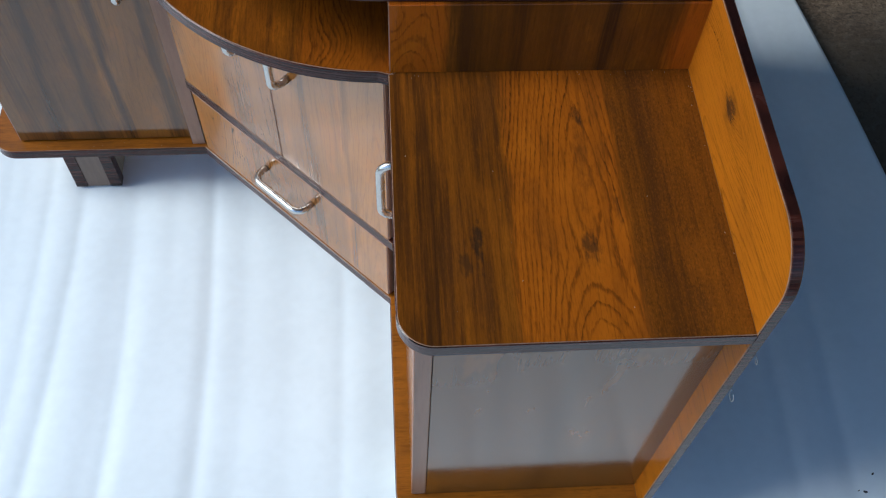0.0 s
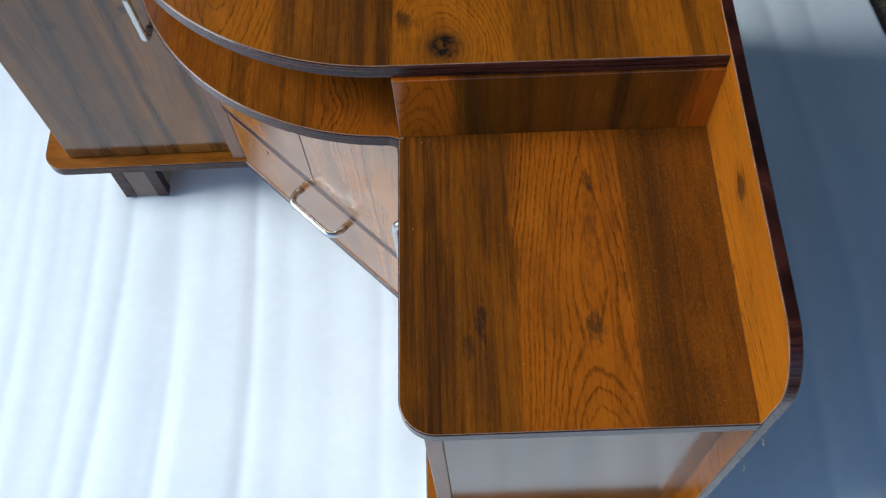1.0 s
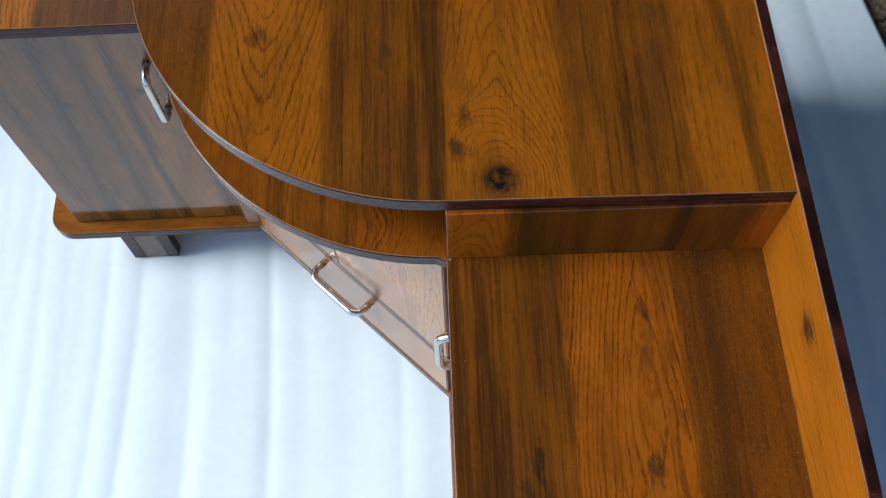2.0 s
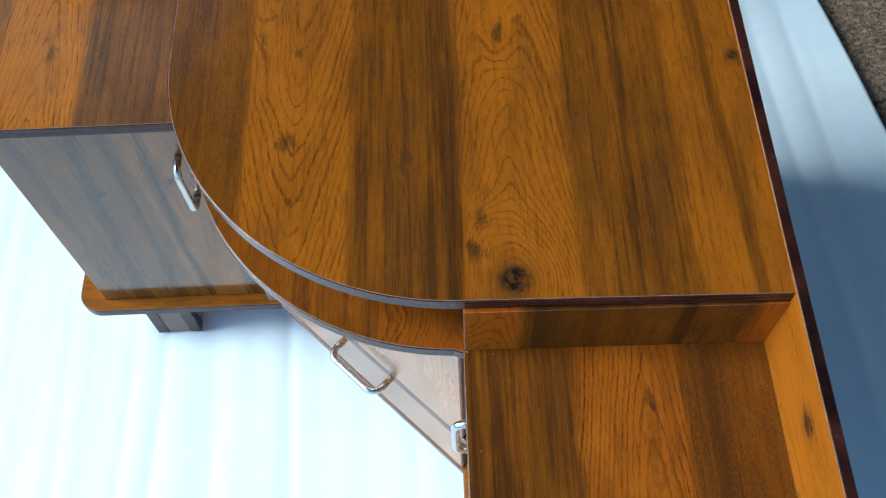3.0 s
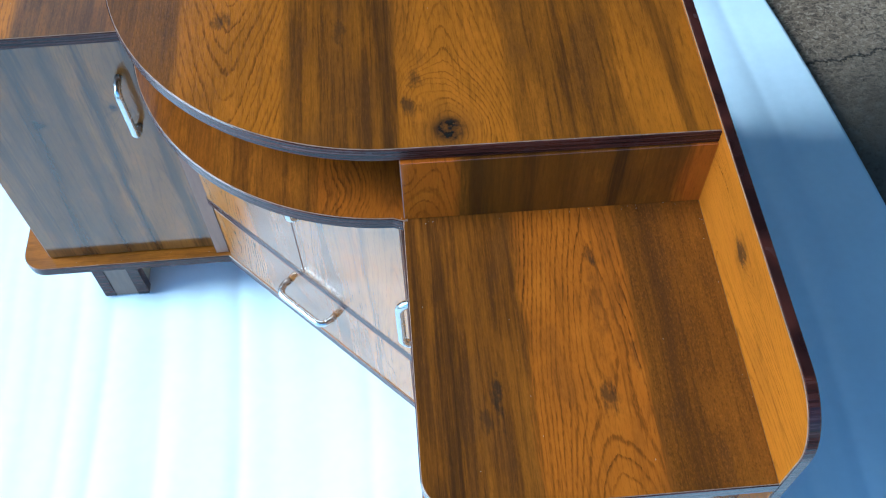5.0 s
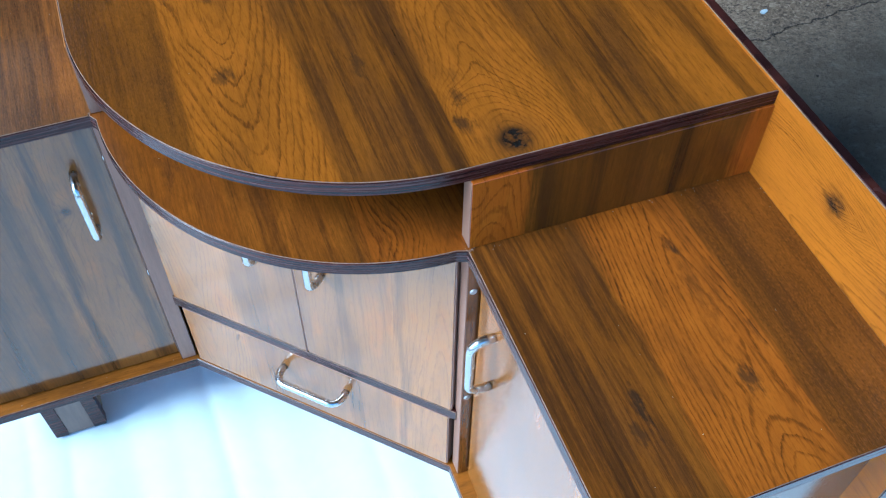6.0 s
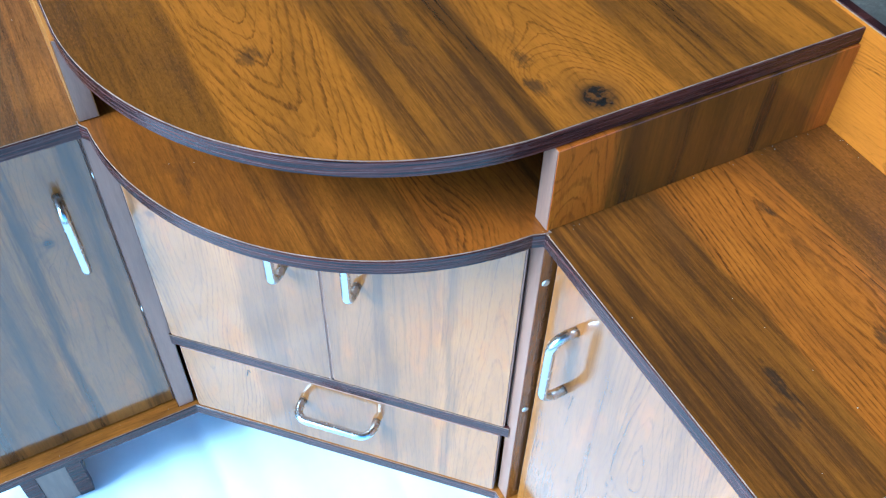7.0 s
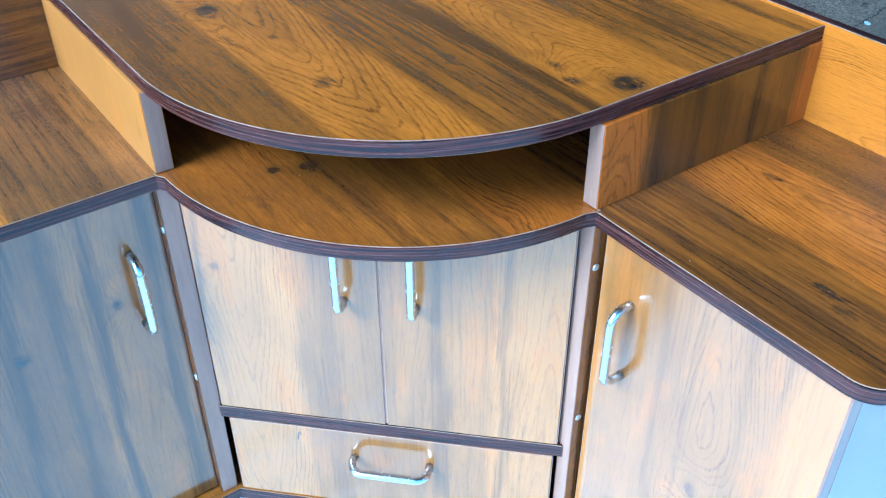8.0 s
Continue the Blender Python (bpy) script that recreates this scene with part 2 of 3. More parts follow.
# the planks of the print that come again and again
ARCHED = (0.90, 1.0, 0.10, 0.05)
FLECKED = (0.31, 0.0, 0.25, 0.6, 0.0, 10.0)
STREAKED = (0.42, 0.15, 0.85, 0.12, 0.0, 10.0)
MIDDLE = (0.49, 0.2, 0.75, 0.35, 0.1, 10.0)
SMOOTH = (0.92, 0.12, 0.22, 0.15, 0.0, 8.0)
WOOD_TOP = laminate("laminate_top", "x", "y", -0.625, (FLECKED, ARCHED + (-0.12, -34.0), STREAKED, ARCHED + (-0.05, 25.0), MIDDLE, SMOOTH), 1.0,
                    ((-0.253, -0.578, 0.021, -8.0, 1.0, 0.034, 1.2), (-0.488, -0.196, 0.015, 5.0, 1.0, 0.016, 1.2), (-0.487, -0.245, 0.012, 3.5, 0.0, 0.011, 4.0), (-0.008, -0.326, 0.008, 2.0, 0.9, 0.012, 1.8),
                     (-0.252, -0.282, 0.011, 4.0, 0.0, 0.013, 3.0), (-0.246, -0.172, 0.012, 4.0, 0.0, 0.014, 3.0), (-0.284, -0.528, 0.015, -4.0, 0.0, 0.016, 1.6), (-0.105, -0.215, 0.010, 4.0, 0.1, 0.016, 1.3)),
                    stripes=((-0.033, -0.45, 0.013, 0.55, -0.05), (-0.312, -0.35, 0.015, 0.5, 0.0), (-0.135, -0.5, 0.010, 0.35, 0.02), (-0.570, -0.35, 0.026, 0.3, 0.0)),
                    smudges=((-0.287, -0.545, 0.011, 0.018, 0.75), (-0.280, -0.512, 0.009, 0.012, 0.6), (-0.246, -0.166, 0.006, 0.022, 0.75), (-0.252, -0.284, 0.006, 0.020, 0.75),
                             (-0.502, -0.276, 0.006, 0.016, 0.6), (-0.464, -0.298, 0.010, 0.008, 0.5), (-0.475, -0.412, 0.014, 0.016, 0.65), (-0.352, -0.44, 0.010, 0.022, 0.5), (-0.272, -0.483, 0.006, 0.02, 0.3)),
                    lines=0.85, dense=0.72, spec=0.5, orange=AMBER, brown=OLIVE)
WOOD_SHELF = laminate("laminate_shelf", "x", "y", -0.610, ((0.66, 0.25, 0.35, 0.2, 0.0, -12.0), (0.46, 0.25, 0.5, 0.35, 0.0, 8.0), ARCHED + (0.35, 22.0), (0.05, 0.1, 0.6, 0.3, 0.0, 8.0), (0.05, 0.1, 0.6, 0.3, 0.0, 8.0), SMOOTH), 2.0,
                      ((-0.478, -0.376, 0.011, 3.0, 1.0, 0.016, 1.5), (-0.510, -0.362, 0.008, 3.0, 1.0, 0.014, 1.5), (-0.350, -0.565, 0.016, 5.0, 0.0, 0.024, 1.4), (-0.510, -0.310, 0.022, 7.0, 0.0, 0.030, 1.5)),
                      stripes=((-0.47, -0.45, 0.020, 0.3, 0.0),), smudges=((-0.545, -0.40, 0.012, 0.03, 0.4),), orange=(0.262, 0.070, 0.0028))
WOOD_WING_A = laminate("laminate_wing", "x", "y", -0.307, ((0.36, 0.1, 0.85, 0.2, 0.0, 10.0), ARCHED + (0.36, 17.0), (0.22, 0.0, 0.3, 0.9, 0.0, 10.0)), 3.0,
                       ((-0.129, -0.845, 0.013, 2.5, 0.0, 0.02, 2.0),),
                       stripes=((-0.272, -0.75, 0.012, 0.6, 0.0), (-0.292, -0.75, 0.008, 0.4, 0.0), (-0.062, -0.75, 0.020, 0.35, 0.0)),
                       smudges=((-0.122, -0.662, 0.005, 0.014, 0.8), (-0.123, -0.715, 0.010, 0.055, 0.34), (-0.128, -0.812, 0.010, 0.020, 0.75), (-0.228, -0.806, 0.007, 0.026, 0.85), (-0.240, -0.825, 0.006, 0.020, 0.6), (-0.098, -0.77, 0.003, 0.020, 0.5)), spec=0.5, lines=1.06)
WOOD_WING_B = laminate("laminate_wing_far", "x", "y", -0.967, (STREAKED, ARCHED + (0.1, 22.0), (0.30, 0.1, 0.6, 0.6, 0.0, 10.0), (0.50, 0.2, 0.6, 0.5, 0.0, 10.0)), 4.0, smudges=((-0.792, -0.19, 0.008, 0.016, 0.6),), rough=0.20, orange=PALE_ORANGE, brown=UMBER)
WOOD_RISER_A = laminate("laminate_riser", "x", "z", -0.352, (ARCHED + (0.25, 16.0), (0.12, 0.1, 0.3, 0.1, 0.0, 8.0), (0.40, 0.15, 0.3, 0.1, 0.0, 8.0), SMOOTH), 5.0, ((-0.290, 0.660, 0.012, 3.0, 0.0, 0.016, 2.0),),
                        stripes=((-0.172, 0.63, 0.012, 0.55, 0.0), (-0.088, 0.63, 0.012, 0.75, 0.0), (-0.225, 0.63, 0.016, 0.5, 0.0)), lines=0.9, flat=0.3, spec=0.4, orange=(0.36, 0.085, 0.0028))
WOOD_RISER_B = laminate("laminate_riser_far", "y", "z", -0.33, ((0.95, 0.1, 0.15, 0.0, 0.0, 8.0), (0.9, 0.1, 0.2, 0.0, 0.0, 8.0), (0.92, 0.1, 0.2, 0.0, 0.0, 8.0), (0.7, 0.1, 0.3, 0.0, 0.0, 8.0)), 6.0, smudges=((-0.275, 0.62, 0.005, 0.02, 0.4),), lines=0.0, flat=1.0, rough=0.30, spec=0.3, orange=(0.355, 0.140, 0.020))
# brown taken near black: the niche's shade is put into this colour
WOOD_RISER_SHADE = laminate("laminate_riser_shade", "y", "z", -0.33, ((0.05, 0.1, 0.6, 0.2, 0.0, 8.0),) * 4, 17.0, flat=0.3, spec=0.3, brown=(0.034, 0.0150, 0.006))
WOOD_BACK_A = laminate("laminate_back", "z", "y", 0.0, (SMOOTH, SMOOTH, SMOOTH, SMOOTH, SMOOTH, (1.0, 0.55, 0.1, 0.05, -0.25, 26.0), (1.0, 0.55, 0.1, 0.05, 0.0, 26.0)), 7.0,
                       ((0.649, -0.714, 0.013, 5.0, 0.75, 0.016, 2.2), (0.660, -0.645, 0.011, 6.0, 0.0, 0.020, 2.0)), smudges=((0.647, -0.708, 0.006, 0.026, 0.6), (0.625, -0.80, 0.005, 0.03, 0.25)), lines=1.0, flat=0.5, spec=0.5, orange=(0.385, 0.120, 0.0030))
WOOD_BACK_B = laminate("laminate_back_far", "z", "x", 0.0, (SMOOTH, SMOOTH, SMOOTH, SMOOTH, SMOOTH, (0.22, 0.2, 0.9, 0.2, 0.0, 8.0), (0.26, 0.2, 0.9, 0.2, 0.0, 8.0)), 8.0)
WOOD_DOOR_A = laminate("laminate_door", "y", "z", -0.943, (SMOOTH, (0.70, 1.0, 0.15, 0.05, 0.45, 24.0), (0.62, 0.45, 0.25, 0.05, 0.0, 10.0), (0.90, 0.3, 0.15, 0.05, 0.0, 10.0)), 9.0, ((-0.757, 0.328, 0.010, 8.0, 0.6, 0.024, 1.5),),
                       stripes=((-0.698, 0.405, 0.012, 0.24, 0.05), (-0.790, 0.457, 0.012, 0.20, 0.03), (-0.735, 0.45, 0.008, 0.2, 0.0)), lines=0.5, flat=0.65, ior=1.60, spec=0.85, orange=TAN, brown=UMBER)
WOOD_DOOR_B = laminate("laminate_door_far", "x", "z", -0.937, ((0.48, 0.3, 0.25, 0.05, 0.0, 9.0), (0.30, 0.3, 0.3, 0.05, 0.0, 9.0), (0.58, 0.6, 0.25, 0.05, 0.2, 14.0), (0.32, 0.3, 0.3, 0.05, 0.0, 9.0)), 10.0,
                       ((-0.673, 0.440, 0.008, 2.5, 0.9, 0.012, 1.6), (-0.778, 0.415, 0.010, 2.5, 0.85, 0.014, 1.6)),
                       stripes=((-0.697, 0.40, 0.014, 0.75, 0.03), (-0.628, 0.474, 0.016, 0.65, 0.0), (-0.790, 0.35, 0.018, 0.65, 0.09), (-0.74, 0.35, 0.012, 0.45, 0.05), (-0.845, 0.3, 0.02, 0.5, 0.0)), lines=0.65, flat=0.40, ior=1.6, spec=0.6, orange=TAN, brown=UMBER)
WOOD_FRONT = laminate("laminate_front", "d", "z", -0.205, ((0.88, 1.0, 0.12, 0.05, -0.15, -20.0), (0.58, 0.4, 0.2, 0.05, 0.0, 9.0), (0.70, 0.45, 0.2, 0.05, 0.0, 9.0), (0.90, 0.6, 0.15, 0.05, 0.1, 12.0)), 11.0,
                      ((-0.179, 0.468, 0.006, 3.0, 0.6, 0.010, 2.0),),
                      stripes=((-0.060, 0.40, 0.020, 0.28, 0.0), (0.063, 0.45, 0.016, 0.34, 0.0), (0.137, 0.47, 0.010, 0.40, 0.0), (-0.195, 0.52, 0.008, 0.5, 0.05)), lines=0.65, flat=0.52, ior=1.55, spec=0.85, orange=(0.395, 0.160, 0.025), brown=UMBER)
WOOD_END_A = laminate("laminate_end", "x", "z", -0.30, ((0.48, 0.2, 0.1, 0.0, 0.0, 10.0),) * 4, 12.0, stripes=((-0.13, 0.3, 0.02, 0.35, 0.0), (-0.20, 0.3, 0.012, 0.2, 0.0)), lines=0.12, flat=1.0, ior=1.6, spec=0.6, orange=(0.24, 0.092, 0.016), brown=(0.100, 0.040, 0.010))
WOOD_END_B = laminate("laminate_end_far", "y", "z", -0.30, (MIDDLE, STREAKED, SMOOTH, MIDDLE), 13.0)
WOOD_BASE = laminate("laminate_base", "y", "x", -0.95, ((0.72, 0.2, 0.25, 0.15, 0.0, 8.0),) * 9, 14.0, lines=0.7, orange=PALE_ORANGE, brown=UMBER)
WOOD_CARCASS_A = laminate("laminate_carcass", "x", "z", -0.36, (MIDDLE, MIDDLE, STREAKED, MIDDLE), 15.0)
WOOD_CARCASS_B = laminate("laminate_carcass_far", "y", "z", -0.36, (MIDDLE, SMOOTH, STREAKED, MIDDLE), 16.0)


def edging():
    """Dark mahogany edging tape: thin lengthwise streaks from near black to red-brown, uneven gloss."""
    n = Net("mahogany_edging", 0.2, 0.0, 0.29)
    x, y, z = n.coords()
    run = n.vec(n.m("MULTIPLY", x, 9.0), n.m("MULTIPLY", y, 9.0), n.m("MULTIPLY", z, 420.0))
    long, cloud = n.noise(run, 1.0, 3.0, 0.65), n.noise(n.vec(x, y, z), 24.0, 3.0, 0.6)
    base = n.mix(n.step(long, 0.36, 0.62), (0.012, 0.0050, 0.0050), (0.060, 0.0175, 0.0120))
    base = n.mix(n.step(cloud, 0.45, 0.70, 0.0, 0.5), base, (0.020, 0.0080, 0.0070))
    n.color(base)
    n.put(n.bsdf.inputs["Roughness"], n.step(n.m("ADD", n.m("MULTIPLY", long, 0.7), n.m("MULTIPLY", cloud, 0.3)), 0.3, 0.7, 0.13, 0.34))
    n.bump(long, 0.10, 0.0004)
    return n.mat


BANDING = edging()
TAUPE = plain("taupe_edging", (0.270, 0.150, 0.095), 0.35, 0.0, 0.32, grain=(160, 160, 12), vary=0.15)
FOOT_PANEL = plain("brown_board", (0.145, 0.095, 0.065), 0.45, grain=(120, 120, 14), vary=0.2)
PALE = plain("bare_board", (0.36, 0.33, 0.24), 0.6, grain=(60, 60, 20), vary=0.2)
ARRIS = plain("trimmed_arris", (0.20, 0.125, 0.075), 0.7, 0.0, 0.15, grain=(60, 60, 60), vary=0.4)
CHROME = plain("chrome", (0.56, 0.56, 0.54), 0.25, 1.0, vary=0.05)
SCREW = plain("zinc_screw", (0.50, 0.49, 0.46), 0.45, 1.0, vary=0.1)
PENCIL = plain("pencil_mark", (0.05, 0.05, 0.05), 0.6, vary=0.2)
LINT = plain("lint", (0.36, 0.33, 0.28), 0.8, vary=0.2)
FOAM = plain("white_foam", (0.770, 0.850, 0.870), 0.45, spec=0.3, grain=(9, 9, 9), vary=0.03, relief=0.06, depth=0.002)


def concrete():
    n = Net("concrete", 0.85, 0.0, 0.3)
    x, y, z = n.coords()
    p = n.vec(x, y, z)
    big, mid, grit = n.noise(p, 5.0, 4.0, 0.6), n.noise(p, 38.0, 4.0, 0.65), n.noise(p, 95.0, 5.0, 0.8)
    # gritty and pale north of the joint, fading to smoother and darker southward
    wob = n.m("MULTIPLY", n.m("SUBTRACT", n.noise(p, 14.0, 4.0, 0.7), 0.5), 0.06)
    joint = n.m("ADD", n.m("SUBTRACT", y, n.m("MULTIPLY", x, 0.12)), n.m("SUBTRACT", wob, 0.074))
    pale = n.step(joint, -0.22, 0.16)
    base = n.mix(n.step(big, 0.3, 0.7), (0.210, 0.145, 0.088), (0.320, 0.228, 0.142))
    base = n.mix(n.m("MULTIPLY", n.step(mid, 0.5, 0.75), 0.45), base, (0.39, 0.285, 0.18))
    chip = n.noise(n.vec(n.m("ADD", x, n.m("MULTIPLY", mid, 0.03)), n.m("ADD", y, n.m("MULTIPLY", big, 0.05)), z), 130.0, 3.0, 0.7, 0.8)
    base = n.mix(n.m("MULTIPLY", n.step(chip, 0.52, 0.60), 0.85), base, (0.075, 0.054, 0.036))
    base = n.mix(n.m("MULTIPLY", n.step(chip, 0.46, 0.37), 0.70), base, (0.56, 0.43, 0.29))
    dull = n.mix(n.step(big, 0.3, 0.7), (0.092, 0.073, 0.050), (0.150, 0.120, 0.082))
    dull = n.mix(n.m("MULTIPLY", n.step(mid, 0.5, 0.75), 0.4), dull, (0.24, 0.21, 0.16))
    dull = n.mix(n.m("MULTIPLY", n.step(grit, 0.52, 0.62), 0.5), dull, (0.05, 0.042, 0.032))
    base = n.mix(pale, dull, base)
    pit = n.step(n.noise(p, 22.0, 2.0), 0.74, 0.77)
    base = n.mix(pit, base, (0.03, 0.027, 0.024))
    off = n.m("ABSOLUTE", joint)
    crack = n.step(off, 0.0005, 0.0030, 0.8, 0.0)
    base = n.mix(crack, base, (0.02, 0.018, 0.016))
    dx, dy = n.m("SUBTRACT", x, 0.639), n.m("SUBTRACT", y, 0.445)
    oil = n.m("ADD", n.m("SQRT", n.m("ADD", n.m("MULTIPLY", dx, dx), n.m("MULTIPLY", dy, dy))), n.m("MULTIPLY", n.m("SUBTRACT", grit, 0.5), 0.02))
    base = n.mix(n.step(oil, 0.006, 0.014, 0.85, 0.0), base, (0.03, 0.025, 0.020))
    n.color(base)
    h = n.m("ADD", n.m("MULTIPLY", mid, 0.6), n.m("MULTIPLY", grit, 0.5))
    n.bump(n.m("SUBTRACT", h, n.m("ADD", n.m("MULTIPLY", crack, 1.5), pit)), 0.7, 0.007)
    return n.mat


CONCRETE = concrete()
PALE_BACKDROP = plain("pale_backdrop", (0.40, 0.39, 0.36), 0.85, 0.0, 0.1, grain=(3, 3, 3), vary=0.15, relief=0.2, depth=0.004)
# for added unseen surfaces; dark so they reflect little in the laminate
DARK_SHELL = plain("dark_shell", (0.085, 0.078, 0.066), 0.8, 0.0, 0.1, grain=(3, 3, 3), vary=0.2, relief=0.2, depth=0.004)
SHEEN_WALL = plain("pale_sheen_wall", (0.62, 0.61, 0.57), 0.85, 0.0, 0.2, grain=(2, 2, 2), vary=0.15, relief=0.15, depth=0.004)


# ---- mesh helpers ----
def finish(name, bm, mats):
    bmesh.ops.recalc_face_normals(bm, faces=bm.faces)
    me = bpy.data.meshes.new(name)
    bm.to_mesh(me)
    bm.free()
    for mat in mats if isinstance(mats, (list, tuple)) else [mats]:
        me.materials.append(mat)
    return me


def part(name, bm, mats, parent, label=""):
    ob = new(name, finish(name, bm, mats))
    ob.parent = parent
    return tagged(ob, label)


X, Y, Z = Vector((1, 0, 0)), Vector((0, 1, 0)), Vector((0, 0, 1))
DIAG, OUT = Vector((1, -1, 0)).normalized(), Vector((-1, -1, 0)).normalized()


def prism(pts, c0, c1, a, b, c, o=Vector((0, 0, 0)), chamfer=0.0006):
    """A board: the outline pts in the plane of a and b, from c0 to c1 along c, its arrises cut; the cut has the second material."""
    bm = bmesh.new()
    area = sum(p[0] * q[1] - q[0] * p[1] for p, q in zip(pts, pts[1:] + pts[:1]))
    k, inner = len(pts), []
    for i in range(k):
        p, q, s = Vector(pts[i - 1]), Vector(pts[i]), Vector(pts[(i + 1) % k])
        n1, n2 = (q - p).normalized(), (s - q).normalized()
        n1, n2 = Vector((-n1.y, n1.x)), Vector((-n2.y, n2.x))
        if area < 0:
            n1, n2 = -n1, -n2
        mean = n1 + n2
        inner.append(q + mean * (chamfer / max(0.3, mean.dot(n1))))
    rings = [(inner, c0), (pts, c0 + chamfer), (pts, c1 - chamfer), (inner, c1)]
    made = [[bm.verts.new(o + a * p[0] + b * p[1] + c * h) for p in ring] for ring, h in rings]
    bm.faces.new(made[0])
    bm.faces.new(made[3])
    for low, high in zip(made, made[1:]):
        for i in range(k):
            f = bm.faces.new((low[i], low[(i + 1) % k], high[(i + 1) % k], high[i]))
            if low is not made[1]:
                f.material_index = 1
    return bm


def strip(path, h0, h1, a, b, c, o=Vector((0, 0, 0)), thick=0.0009, side=1):
    """Edging glued along an open line of the outline, standing proud by thick."""
    bm = bmesh.new()
    pts, outer = [Vector(p) for p in path], []
    for i, q in enumerate(pts):
        dirs = [(pts[j + 1] - pts[j]).normalized() for j in (i - 1, i) if 0 <= j < len(pts) - 1]
        ns = [Vector((d.y, -d.x)) * side for d in dirs]
        mean = sum(ns, Vector((0, 0)))
        outer.append(q + mean * (thick / mean.dot(ns[0])))
    rows = [(pts, h0), (outer, h0 + 0.0005), (outer, h1 - 0.0005), (pts, h1)]
    made = [[bm.verts.new(o + a * p.x + b * p.y + c * h) for p in row] for row, h in rows]
    for low, high in zip(made, made[1:] + made[:1]):
        for i in range(len(pts) - 1):
            bm.faces.new((low[i], low[i + 1], high[i + 1], high[i]))
    for i in (0, -1):
        bm.faces.new([row[i] for row in made])
    return bm


def arc(cx, cy, r, d0, d1, steps=10, ry=None):
    return [(cx + r * math.cos(radians(d0 + (d1 - d0) * i / steps)), cy + (ry or r) * math.sin(radians(d0 + (d1 - d0) * i / steps))) for i in range(steps + 1)]


def sweep(path, radius, sides=12):
    """A round rod along a line of points."""
    bm, rings = bmesh.new(), []
    for i, p in enumerate(path):
        d = (path[min(i + 1, len(path) - 1)] - path[max(i - 1, 0)]).normalized()
        n1 = d.cross(Y if abs(d.y) < 0.9 else X).normalized()
        n2 = d.cross(n1)
        rings.append([bm.verts.new(p + (n1 * math.cos(2 * math.pi * k / sides) + n2 * math.sin(2 * math.pi * k / sides)) * radius) for k in range(sides)])
    for low, high in zip(rings, rings[1:]):
        for k in range(sides):
            bm.faces.new((low[k], low[(k + 1) % sides], high[(k + 1) % sides], high[k]))
    bm.faces.new(rings[0])
    bm.faces.new(rings[-1])
    return bm


# ---- the setting ----
def box(name, lo, hi, mat):
    bm = bmesh.new()
    bmesh.ops.create_cube(bm, size=1.0)
    for v in bm.verts:
        v.co = Vector([l + (h - l) * (s + 0.5) for l, h, s in zip(lo, hi, v.co)])
    return tagged(new(name, finish(name, bm, mat)), kind="structure")


FLOOR = -0.028
tagged(box("ground", (-30, -30, FLOOR - 0.2), (30, 30, FLOOR), CONCRETE), "rough grey concrete floor with pits and a crack", "floor")
# unseen wall, made pale so that the tops reflect it at low angles
tagged(box("wall_north", (-1.15, 3.4, FLOOR), (3.6, 3.55, 3.2), PALE_BACKDROP), "unseen pale wall added behind the cabinet for sheen on its tops", "wall")
# unseen wall, added to close off the sky on this side
tagged(box("wall_east", (3.6, -3.4, FLOOR), (3.75, 3.55, 3.2), DARK_SHELL), "unseen dark wall added to close the assumed shed", "wall")
# unseen pier, added only to dim the sun on the far foam
tagged(box("sun_block_west", (-2.4, 0.53, FLOOR), (-2.25, 1.6, 3.2), DARK_SHELL), "unseen dark pier added to keep sun off the far foam", "wall")
# unseen reflector: gives the far wing and high top a neutral sheen
tagged(box("sheen_wall_outside", (-9.0, 5.6, FLOOR), (-1.0, 5.8, 9.0), SHEEN_WALL), "tall unseen pale wall added to give the tops a sheen", "wall")


def roof():
    """An unseen roof slab added against sky haze, open to the sky over its far corner."""
    bm = bmesh.new()
    pts = [(-2.25, -3.0), (3.75, -3.0), (3.75, 3.55), (-1.15, 3.55), (-1.35, 1.9), (-2.25, 1.6)]
    low, high = [bm.verts.new((x, y, 3.2)) for x, y in pts], [bm.verts.new((x, y, 3.35)) for x, y in pts]
    bm.faces.new(low)
    bm.faces.new(high)
    for i in range(len(pts)):
        j = (i + 1) % len(pts)
        bm.faces.new((low[i], low[j], high[j], high[i]))
    tagged(new("ceiling", finish("ceiling", bm, DARK_SHELL)), "unseen dark roof slab added to keep sky haze off the gloss", "ceiling", kind="structure")


roof()


